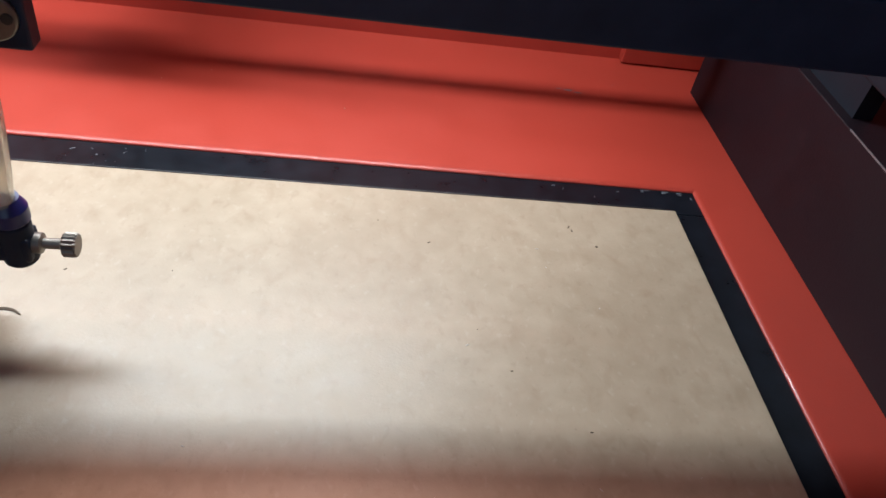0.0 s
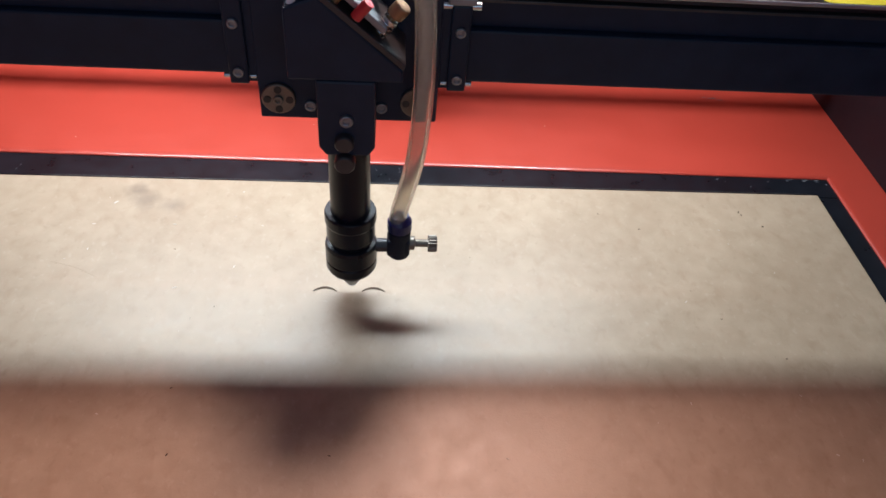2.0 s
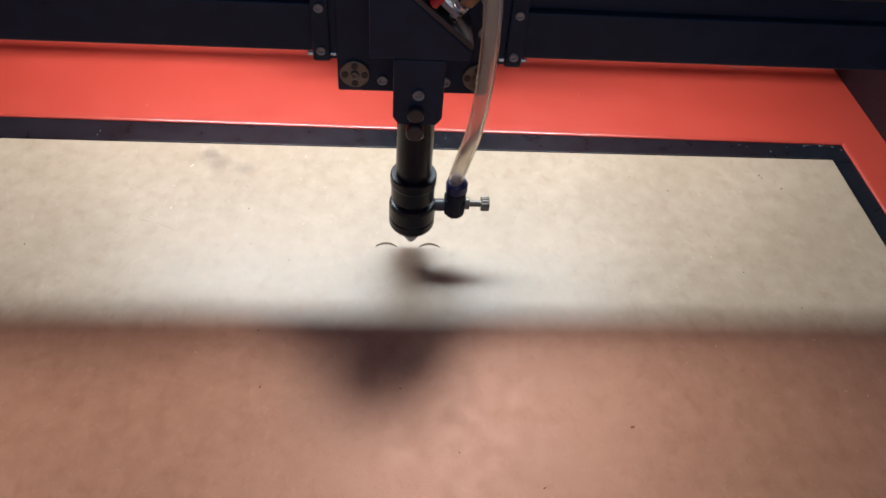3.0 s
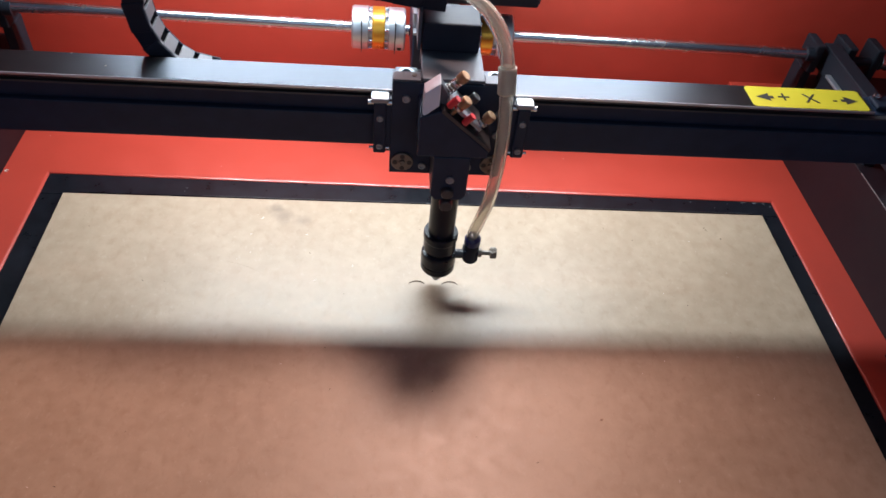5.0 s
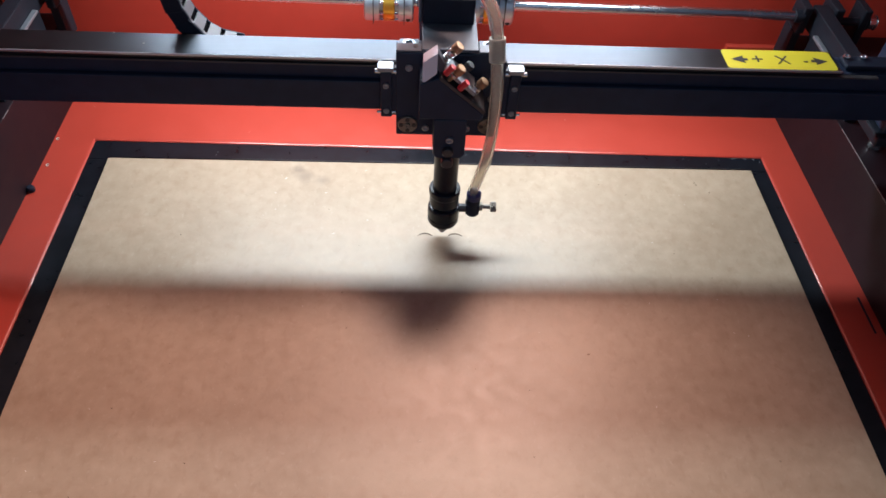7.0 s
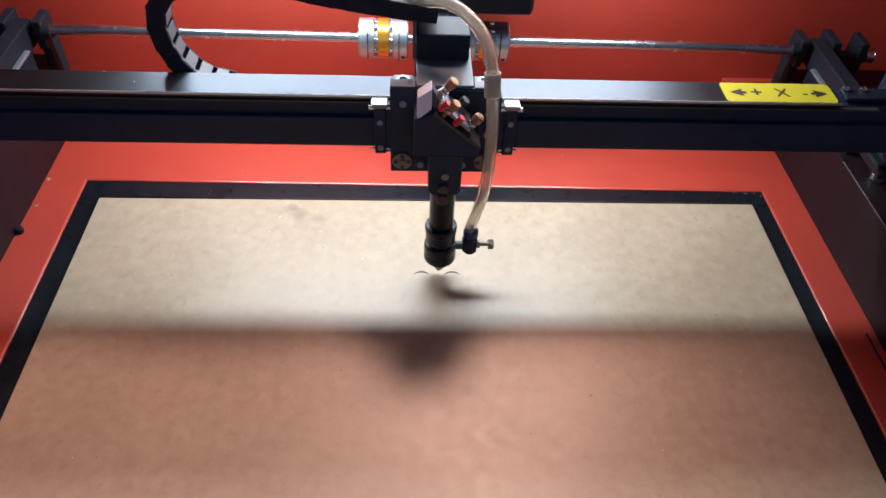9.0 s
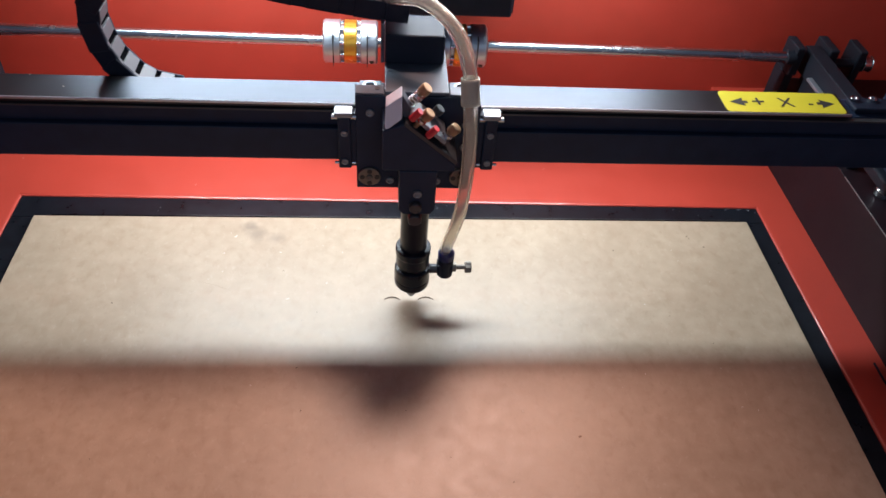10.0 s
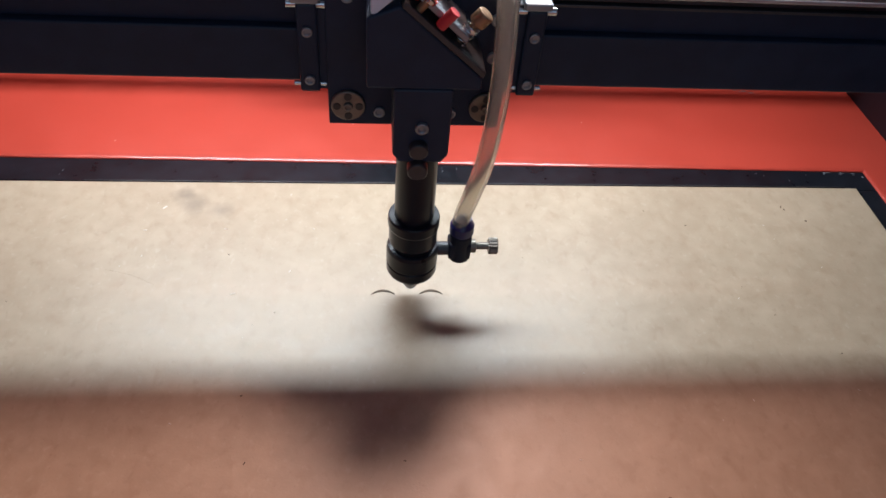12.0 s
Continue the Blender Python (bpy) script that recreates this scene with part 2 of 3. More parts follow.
def deck():
    bm = bmesh.new()
    ox0, ox1, oy0, rw, rh = -0.321, 0.319, -0.545, 0.0030, 0.0012
    left, right = 0.0275, 0.0215          # the opening lies a little askew to the board
    loops = []
    for off, z in [(0, -0.0014)] + [(rw * (1 - math.cos(radians(a))), rh * (math.sin(radians(a)) - 1)) for a in (0, 20, 40, 60, 75, 90)]:
        loops.append([bm.verts.new((x, y, z)) for x, y in ((ox0 - off, oy0 - off), (ox1 + off, oy0 - off), (ox1 + off, right + off), (ox0 - off, left + off))])
    loops.append([bm.verts.new((x, y, 0)) for x, y in ((XL - 0.16, YF), (XR + 0.16, YF), (XR + 0.16, YB), (XL - 0.16, YB))])
    loops.append([bm.verts.new((x, y, -0.0014)) for x, y in ((XL - 0.16, YF), (XR + 0.16, YF), (XR + 0.16, YB), (XL - 0.16, YB))])
    loops.append(loops[0])
    for a, c in zip(loops, loops[1:]):
        for k in range(4):
            bm.faces.new((a[k], a[(k + 1) % 4], c[(k + 1) % 4], c[k]))
    bmesh.ops.recalc_face_normals(bm, faces=bm.faces)
    return bm


structure("deck_floor", deck(), RED, "red powder-coated sheet metal deck round the bed opening", "deck panel").location.z = DECK
structure("wall_back", box(XL - 0.16, XR + 0.16, YB, YB + 0.004, -0.85, 0.42, 0), RED, "red painted rear wall of the machine", "wall")
# out of view, added to block the overhead lamp on the right
structure("wall_back_blocker", box(0.225, XR + 0.16, YB, YB + 0.004, 0.42, 0.98, 0), RED, "unseen red panel added to shade the front right of the bed", "wall")
# out of view, its front edge placed to cut the overhead lamp off the rear
structure("ceiling_blocker", box(XL - 0.16, XR + 0.16, 0.082, YB, 0.416, 0.42, 0), RED, "unseen red roof added to keep the overhead lamp off the rear", "ceiling")
structure("wall_front", box(XL - 0.16, XR + 0.16, YF - 0.004, YF, -0.85, 0.06, 0), RED, "red painted front wall of the machine", "wall")
structure("wall_left", box(XL - 0.164, XL - 0.16, YF, YB, -0.85, 0.30, 0), RED, "red painted side wall of the machine", "wall")
structure("wall_right", box(XR + 0.16, XR + 0.164, YF, YB, -0.85, 0.30, 0), RED, "red painted side wall of the machine", "wall")
ledge_l = structure("ledge_left", box(XL - 0.16, XL, YF, 0.131, DECK, LEDGE, 0.0006), MAROON, "dark brown painted side ledge under the rail", "ledge")
ledge_r = structure("ledge_right", box(XR, XR + 0.16, YF, 0.131, DECK, LEDGE, 0.0006), MAROON, "dark brown painted side ledge under the rail", "ledge")
structure("bed_floor", box(-0.34, 0.34, -0.56, 0.04, -0.024, -0.017, 0), LIP, "black painted sheet under the bed", "bed floor")

# pale strips put in for the highlight and scratches on the ledge edges
for ledge, x, spans in ((ledge_r, XR, ((-0.135, -0.018), (0.045, 0.07))), (ledge_l, XL, ((-0.10, -0.06), (-0.03, -0.018)))):
    for y0, y1 in spans:
        part("ledge_highlight", box(x - 0.0002, x + 0.0004, y0, y1, LEDGE - 0.0004, LEDGE + 0.0002, 0), EDGEGLINT, ledge, "pale line for the edge highlight and scratches")

# the workshop round the machine
structure("floor", box(-2.2, 2.2, -2.4, 2.2, -0.90, -0.85, 0), ROOMFLOOR, "grey concrete workshop floor", "floor")
structure("ceiling", box(-2.2, 2.2, -2.4, 2.2, 1.85, 1.9, 0), ROOMWALL, "pale plaster ceiling", "ceiling")
structure("wall_room_rear", box(-2.2, 2.2, 2.2, 2.25, -0.85, 1.85, 0), ROOMWALL, "pale plaster wall", "wall")
# this opening exists only to let the added fill lamp in
structure("wall_room_front", joined(box(-2.2, -0.8, -2.45, -2.4, -0.85, 1.85, 0), box(0.8, 2.2, -2.45, -2.4, -0.85, 1.85, 0), box(-0.8, 0.8, -2.45, -2.4, -0.85, 0.5, 0), box(-0.8, 0.8, -2.45, -2.4, 1.6, 1.85, 0)), ROOMWALL, "pale plaster wall, opened for the added fill lamp", "wall")
structure("wall_room_left", box(-2.25, -2.2, -2.4, 2.2, -0.85, 1.85, 0), ROOMWALL, "pale plaster wall", "wall")
structure("wall_room_right", box(2.2, 2.25, -2.4, 2.2, -0.85, 1.85, 0), ROOMWALL, "pale plaster wall", "wall")

# black lip frame round the board
lip = thing("bed_frame", "scuffed black painted steel frame round the board", "bed frame")
for nm, b in (("frame_bar", box(-0.322, 0.322, 0.0025, 0.031, -0.016, -0.0056, 0.0005)), ("frame_bar", box(-0.322, -0.299, -0.546, 0.0022, -0.016, -0.0056, 0.0005)),
              ("frame_bar", box(0.299, 0.322, -0.546, 0.0022, -0.016, -0.0056, 0.0005)), ("frame_bar", box(-0.299, 0.299, -0.546, -0.52, -0.016, -0.0056, 0.0005))):
    part(nm, b, LIP, lip)
# shade of the gap beside the board, put in as a dead black strip
part("gap_shade", box(-0.29, 0.298, 0.0026, 0.0050, -0.0057, -0.0050, 0.0002), VOID, lip, "dead black strip for the dark gap beside the board")
# highlight along the lip's inner edge, put in as a thin strip
part("edge_glint", box(-0.19, 0.298, 0.0051, 0.0058, -0.0057, -0.0051, 0.0002), DULL, lip, "thin strip for the highlight on the lip's inner edge")

# MDF sheet with the two engraved arcs
board = thing("mdf_board", "light brown MDF sheet with two engraved arcs", "board")
part("sheet", box(-0.3, 0.3, -0.522, -0.002, -0.0086, 0.0, 0.0004), MDF, board)


def arc_mark(cx, w, h, y):
    bm = bmesh.new()
    n, t = 16, 0.0013
    inner, outer = [], []
    for k in range(n + 1):
        s = k / n * 2 - 1
        yy = y - h * s * s
        tt = t * (1 - 0.6 * abs(s) ** 3)
        outer.append([bm.verts.new((cx + w * s, yy + tt / 2, z)) for z in (0.0001, 0.0003)])
        inner.append([bm.verts.new((cx + w * s, yy - tt / 2, z)) for z in (0.0001, 0.0003)])
    for k in range(n):
        bm.faces.new((outer[k][1], inner[k][1], inner[k + 1][1], outer[k + 1][1]))
        bm.faces.new((outer[k][0], outer[k][1], outer[k + 1][1], outer[k + 1][0]))
        bm.faces.new((inner[k][0], inner[k + 1][0], inner[k + 1][1], inner[k][1]))
    return bm


part("engraved_arc", arc_mark(-0.0112, 0.0062, 0.0026, -0.0905), SCORCH, board, "burnt brown engraved arc")
part("engraved_arc", arc_mark(0.0142, 0.0062, 0.0026, -0.0905), SCORCH, board, "burnt brown engraved arc")


def fleck(x, y, lx, ly, turn, z=0.0):
    bm = bmesh.new()
    bmesh.ops.create_icosphere(bm, subdivisions=1, radius=1)
    bm.transform(Matrix.Translation((x, y, z)) @ Matrix.Rotation(radians(turn), 4, "Z") @ Matrix.Diagonal((lx, ly, 0.0003, 1)))
    return bm


for x, y, lx, ly, turn in ((0.240, -0.021, 0.0014, 0.0004, 60), (0.241, -0.0235, 0.0010, 0.0004, 100), (0.251, -0.034, 0.0008, 0.0007, 0)):
    part("fleck", fleck(x, y, lx, ly, turn), SCORCH, board)
part("stain", fleck(0.111, -0.212, 0.0016, 0.0009, 20, -0.0001), STAIN, board, "small brown stain")

for pts in (((-0.157, -0.0745), (-0.143, -0.0785), (-0.130, -0.0855)),):
    part("scratch", swept([(x, y, -0.00007) for x, y in pts], 0.00013, 5, 0, 4), FADED, board, "thin dark scratch")
flakes = [(-0.136, -0.025, 0.0020, 50), (-0.089, -0.092, 0.0018, 20), (-0.143, -0.044, 0.0012, 10), (-0.061, -0.076, 0.0013, 70), (-0.099, -0.043, 0.0012, 0), (-0.065, -0.013, 0.0010, 80)]
rng = random.Random(4)
flakes += [(rng.uniform(-0.28, 0.28), rng.uniform(-0.42, -0.02), rng.uniform(0.0004, 0.0011), rng.uniform(0, 180)) for _ in range(45)]
for x, y, l, turn in flakes:
    part("pale_fibre", fleck(x, y, l, l * 0.3, turn), CHIP, board)

for _ in range(30):
    l = rng.uniform(0.0004, 0.0010)
    part("fleck", fleck(rng.uniform(-0.28, 0.28), rng.uniform(-0.42, -0.02), l, l * 0.4, rng.uniform(0, 180)), SCORCH, board)

# scuffs on the lip
scuffs = ((0.241, 0.019, 0.0016, 10), (0.246, 0.017, 0.001, 60), (0.262, 0.012, 0.0011, 80), (0.276, 0.018, 0.0012, 20), (0.290, 0.0195, 0.0018, 0), (0.302, 0.0195, 0.0022, 5), (0.311, 0.019, 0.0015, 170), (-0.205, 0.015, 0.0011, 80), (-0.206, 0.011, 0.0009, 70), (0.005, 0.018, 0.0022, 20))
scuffs += tuple((rng.uniform(0.0, 0.042), rng.uniform(0.007, 0.026), rng.uniform(0.0004, 0.0011), rng.uniform(0, 180)) for _ in range(14))
scuffs += ((0.292, 0.0208, 0.0045, 3), (0.303, 0.0206, 0.0038, 178), (0.311, 0.0204, 0.003, 4), (0.3165, 0.0165, 0.0016, 85))
for x, y, l, turn in scuffs:
    part("scuff", fleck(x, y, l * 0.7, min(l * 0.25, 0.0004), turn, -0.0055), SCUFF, lip, "pale paint scuff")

dust = random.Random(9)
deck_ob = bpy.data.objects["deck_floor"]
for _ in range(6):
    x, y = dust.uniform(-0.34, 0.33), dust.uniform(0.034, 0.12)
    l = dust.uniform(0.0003, 0.0005)
    part("dust_speck", fleck(x, y, l, l * 0.7, dust.uniform(0, 180), 0.0), CHIP, deck_ob)

for x, y, l, w, turn in ((0.268, 0.118, 0.0040, 0.0008, 5), (0.274, 0.116, 0.0030, 0.0007, 175), (0.262, 0.119, 0.0022, 0.0005, 10), (0.330, 0.117, 0.0009, 0.0005, 30), (0.300, 0.130, 0.0007, 0.0005, 0)):
    part("rub_mark", fleck(x, y, l, w, turn, -0.0001), SCUFF, deck_ob, "grey rubbed mark")

# ---- rear bracket, vent and chips on the deck ----
structure("corner_block", box(0.313, 0.37, 0.1605, YB, -0.003, 0.030, 0.0008), RED, "red folded sheet bracket in the rear corner", "bracket")
vent = thing("duct", "black box-shaped duct on the rear wall", "duct")
part("duct_body", box(-0.0060, 0.0835, 0.085, YB, 0.1395, 0.215, 0.002), PLASTIC, vent)
part("duct_pin", turned([(0.0016, 0.1285), (0.0016, 0.1400)], (0.0330, 0.0880, 0), "z", 10), GREYMETAL, vent, "small steel pin", True)
part("duct_lip", box(0.0835, 0.0850, 0.089, YB, 0.1415, 0.215, 0.0004), PLASTIC, vent)

# ---- gantry ----
GY, GB, GZ0, GZ1 = -0.072, -0.046, 0.116, 0.160     # front, rear, bottom, top of the beam
gantry = thing("gantry_beam", "black gantry beam with a brushed aluminium top strip", "gantry")
part("lower_rail", box(-0.385, 0.378, GY, GB, GZ0, 0.141, 0.001), BLACK, gantry)
part("upper_rail", box(-0.385, 0.378, GY + 0.004, GB, 0.1412, 0.1555, 0.0005), BLACK, gantry)
part("top_strip", box(-0.385, 0.2885, GY + 0.0005, GB - 0.0005, 0.1562, GZ1, 0.0006), ALU, gantry, "brushed aluminium cover strip")
part("edge_bead", box(-0.385, 0.318, GY - 0.0006, GY + 0.0035, 0.1540, 0.1553, 0.0003), DULL, gantry, "dull steel bead")
# brighter metal strip stands in for the highlight on the top strip's front edge
part("beam_highlight", box(-0.385, 0.2885, GY - 0.0007, GY + 0.0003, 0.1586, 0.1606, 0.0005), ALUMATT, gantry, "bright aluminium strip for the edge highlight")
part("end_cap", box(0.2955, 0.36, GY + 0.008, GB - 0.004, 0.1562, 0.1595, 0.001), PLASTIC, gantry)
for x in (0.299, 0.312):
    screw("cap_screw", (x, GB - 0.007, 0.1595), (0, 0, 1), 0.0026, 0.002, STEEL, gantry)
for sx, x0, x1 in ((-1, -0.40, -0.372), (1, 0.352, 0.392)):
    part("end_block", box(x0, x1, -0.066, -0.012, 0.098, 0.152, 0.002), BLACK, gantry)
    part("end_plate", box(x0 - 0.004, x1 + 0.006, -0.07, -0.008, 0.088, 0.097, 0.0015), RAILBLACK, gantry)
    for y in (-0.058, -0.022):
        screw("end_screw", (x0 + 0.012, y, 0.152), (0, 0, 1), 0.0032, 0.003, STEEL, gantry)
    wheel = part("guide_wheel", turned([(0.005, -0.002), (0.0072, -0.001), (0.0072, 0.004), (0.0058, 0.0055), (0.0072, 0.007), (0.0072, 0.012), (0.005, 0.013)], ((x0 + x1) / 2 + 0.001 * sx, -0.041, LEDGE + 0.002)), STEEL, gantry, "worn steel guide wheel", True)
    part("axle", turned([(0.004, 0), (0.004, 0.012)], ((x0 + x1) / 2 + 0.001 * sx, -0.041, LEDGE + 0.014)), BLACK, gantry)


def glyph(text, x, y, z, size, turn):
    c = bpy.data.curves.new("glyph", "FONT")
    c.body, c.size, c.extrude, c.align_x, c.align_y = text, size, 0.0001, "CENTER", "CENTER"
    ob = new("glyph_shape", c)
    me = bpy.data.meshes.new_from_object(ob)
    bpy.data.objects.remove(ob)
    bm = bmesh.new()
    bm.from_mesh(me)
    bm.transform(Matrix.Translation((x, y, z)) @ Matrix.Rotation(radians(turn), 4, "Z"))
    return bm


def arrow(x, y, z, s):
    bm = bmesh.new()
    pts = [(0, 0), (0.010, 0.0048), (0.0094, 0.0014), (0.0125, 0.0014), (0.0125, -0.0014), (0.0094, -0.0014), (0.010, -0.0048)]
    vs = [bm.verts.new((x + s * px, y + py, z)) for px, py in pts]
    f = bm.faces.new(vs)
    bmesh.ops.triangulate(bm, faces=[f])
    bmesh.ops.recalc_face_normals(bm, faces=bm.faces)
    return bm


def rounded_sheet(x0, x1, y0, y1, z0, z1, rad):
    bm = bmesh.new()
    ring = []
    for cx, cy, a0 in ((x1 - rad, y1 - rad, 0), (x0 + rad, y1 - rad, 90), (x0 + rad, y0 + rad, 180), (x1 - rad, y0 + rad, 270)):
        ring += [(cx + rad * math.cos(radians(a0 + a)), cy + rad * math.sin(radians(a0 + a))) for a in (0, 30, 60, 90)]
    low = [bm.verts.new((x, y, z0)) for x, y in ring]
    top = [bm.verts.new((x, y, z1)) for x, y in ring]
    bm.faces.new(low[::-1])
    bm.faces.new(top)
    for k in range(len(ring)):
        bm.faces.new((low[k - 1], low[k], top[k], top[k - 1]))
    return bm


sticker = part("sticker", rounded_sheet(0.204, 0.286, -0.0715, -0.0478, 0.1603, 0.1606, 0.003), YELLOW, gantry, "yellow direction sticker with black arrows")
part("arrow", arrow(0.2085, -0.0605, 0.1608, 1), INK, sticker)
part("arrow", arrow(0.2815, -0.0605, 0.1608, -1), INK, sticker)
part("plus_sign", glyph("+", 0.2285, -0.0605, 0.1608, 0.017, 0), INK, sticker)
part("letter", glyph("X", 0.2475, -0.0605, 0.1608, 0.0145, 0), INK, sticker)
part("minus_sign", glyph("-", 0.2645, -0.0605, 0.1608, 0.013, 0), INK, sticker)

# ---- laser head ----
HX, HY = 0.003, -0.092
head = thing("laser_head", "black laser head carriage with nozzle and brass adjusting screws", "laser head", at=(HX, 0, 0))
part("carriage_plate", prism([(-0.0390, 0.100), (0.0385, 0.100), (0.0385, 0.166), (0.0325, 0.172), (-0.0390, 0.172)], -0.081, -0.0735), BLACK, head)
part("mirror_block", prism([(-0.0225, 0.1345), (0.0225, 0.1345), (0.0225, 0.1400), (-0.0100, 0.1690), (-0.0225, 0.1640)], -0.106, -0.0812, 0.001), BLACK, head)
part("white_plate", prism([(-0.0208, 0.1650), (-0.0190, 0.1650), (-0.0112, 0.1720), (-0.0112, 0.1880), (-0.0205, 0.1805)], -0.105, -0.094, 0.0005), WHITE, head, "white reflective side plate")
part("plate_return", prism([(-0.0104, 0.1720), (-0.0075, 0.1690), (-0.0040, 0.1735), (-0.0112, 0.1862)], -0.101, -0.093, 0.0004), SHEET, head, "grey folded plate edge")
part("mount_plate", prism([(-0.0098, 0.1695), (-0.0083, 0.1715), (0.0234, 0.1435), (0.0224, 0.1412)], -0.108, -0.082, 0.0004), DULL, head, "dull mirror mount plate")
part("mirror_frame", prism([(-0.0066, 0.1745), (-0.0051, 0.1765), (0.0160, 0.1572), (0.0146, 0.1550)], -0.106, -0.086, 0.0004), GREYMETAL, head, "aluminium kinematic frame")
dirn = (0.62, -0.1, 0.78)
for x, y, z in ((-0.0036, -0.095, 0.1795), (-0.0020, -0.105, 0.1690), (0.0146, -0.1, 0.1555)):
    k = part("adjusting_knob", turned_to([(0.0016, -0.004), (0.0016, 0.006), (0.0032, 0.0064), (0.0035, 0.007), (0.0035, 0.0115), (0.0031, 0.012)], (x, y, z), dirn), BRASS, head, "knurled brass adjusting screw", True)
    part("collar_ring", turned_to([(0.003, 0.003), (0.003, 0.0048)], (x, y, z), dirn), STEEL, k, "", True)


def coil(base, d, radius, length, turns, wire_radius):
    """A helical spring round the direction d from base."""
    turn = Vector(d).to_track_quat("Z", "Y").to_matrix()
    n = turns * 8
    line = [Vector(base) + turn @ Vector((radius * math.cos(k * math.pi / 4), radius * math.sin(k * math.pi / 4), length * k / n)) for k in range(n + 1)]
    return swept(line, wire_radius, 6, 0, 1)


for x, y, z in ((-0.0036, -0.095, 0.1795), (0.0146, -0.1, 0.1555)):
    part("coil_spring", coil((x - 0.0028, y + 0.0005, z - 0.0036), dirn, 0.0030, 0.0085, 4, 0.00045), STEEL, head, "bright steel coil spring", True)
part("back_knob", turned_to([(0.0015, -0.006), (0.0015, 0.004), (0.0030, 0.0044), (0.0032, 0.005), (0.0032, 0.0085), (0.0028, 0.009)], (0.0070, -0.090, 0.1640), dirn), DULL, head, "dark steel lock nut", True)
for x, y, z in ((-0.0050, -0.107, 0.1745), (0.0050, -0.108, 0.1635)):
    part("spring", turned_to([(0.0022, -0.001), (0.0022, 0.007)], (x, y, z), dirn), REDPL, head, "red spring sleeve", True)
# bracket over the beam with a black cover
part("top_bracket", box(-0.021, 0.018, -0.082, -0.030, 0.1735, 0.176, 0.0006), SHEET, head, "grey sheet bracket")
part("rear_bracket", box(-0.021, 0.018, -0.044, -0.041, 0.163, 0.174, 0.0004), SHEET, head)
part("cover_box", box(-0.021, 0.016, -0.051, -0.024, 0.1762, 0.196, 0.0012), PLASTIC, head)
part("rear_plate", box(-0.0236, -0.0214, -0.050, -0.022, 0.1762, 0.203, 0.0005), SHEET, head, "grey sheet side plate")
part("plate_ear", box(-0.039, -0.0215, -0.0808, -0.0715, 0.1722, 0.1738, 0.0005), SHEET, head, "grey metal ear")
part("ear_hole", turned([(0.0017, 0.1739), (0.0017, 0.1742)], (-0.0255, -0.0755, 0), "z", 12), INK, head)
part("plate_ear", box(0.0185, 0.0325, -0.0808, -0.0715, 0.1722, 0.1738, 0.0005), SHEET, head, "grey metal ear")
for x in (-0.030, 0.027):
    part("screw_seat", box(x - 0.007, x + 0.007, -0.0712, -0.053, 0.1610, 0.1655, 0.0006), SHEET, head)
    screw("ear_screw", (x, -0.062, 0.1655), (0, 0, 1), 0.0052, 0.0026, GREYMETAL, head)
for x in (-0.0305, 0.0295):
    disc = part("guide_disc", turned([(0.0074, 0), (0.0074, 0.0012), (0.0069, 0.0018)], (x, -0.081, 0.1105), "y"), BRONZE, head, "dull brass eccentric disc", True)
    for a in (0, 90, 180, 270):
        part("disc_hole", turned([(0.0017, 0), (0.0017, 0.0004)], (x + 0.0048 * math.cos(radians(a)), -0.0828, 0.1105 + 0.0048 * math.sin(radians(a))), "y", 10), INK, disc)
for x in (-0.0305, 0.0295):
    screw("disc_screw", (x, -0.0828, 0.1105), (0, -1, 0), 0.0021, 0.0014, BRONZE, head)
for x, z in ((-0.017, 0.107), (0.014, 0.107), (-0.030, 0.160), (0.030, 0.152), (0.014, 0.142), (0.030, 0.135)):
    screw("plate_screw", (x, -0.081, z), (0, -1, 0), 0.0026, 0.0012, GREYMETAL, head)
# belt clamps at both sides
for s in (-1, 1):
    x0, x1 = sorted((s * 0.0420, s * 0.0502))
    clamp = part("belt_clamp", box(x0, x1, -0.082, -0.0722, 0.117, 0.1565, 0.001), BLACK, head)
    part("clamp_nut", box(x0 - 0.0018, x1 + 0.0014, -0.083, -0.074, 0.1568, 0.1602, 0.0008), GREYMETAL, clamp, "bare metal clamp nut")
    part("clamp_rod", turned([(0.0017, -0.0078), (0.0017, 0.0078)], ((x0 + x1) / 2, -0.079, 0.1553), "x", 12), STEEL, clamp, "", True)
    part("clamp_rod", turned([(0.0010, -0.0068), (0.0010, 0.0068)], ((x0 + x1) / 2, -0.079, 0.1195), "x", 12), STEEL, clamp, "", True)
    for z in (0.145, 0.123):
        screw("clamp_screw", ((x0 + x1) / 2, -0.082, z), (0, -1, 0), 0.0022, 0.0012, GREYMETAL, clamp)
    part("clamp_arm", box(min(s * 0.036, s * 0.043), max(s * 0.036, s * 0.043), -0.0795, -0.0735, 0.117, 0.158, 0.0005), BLACK, head)
# clamp block, lens tube, collar and nozzle
part("tube_clamp", prism([(-0.0090, 0.0985), (0.0090, 0.0985), (0.0118, 0.1025), (0.0118, 0.1345), (-0.0118, 0.1345), (-0.0118, 0.1025)], -0.106, -0.0815, 0.001), BLACK, head)
for z, r in ((0.1065, 0.0040), (0.0960, 0.0044)):
    part("thumb_screw", turned([(r * 0.6, -0.004), (r * 0.6, 0.001), (r, 0.0015), (r, 0.0058), (r * 0.85, 0.0066)], (-0.001, -0.1035, z), "y"), DULL, head, "dull steel thumb screw", True)
screw("clamp_bolt", (0.0, -0.106, 0.1165), (0, -1, 0), 0.0028, 0.0016, GREYMETAL, head)
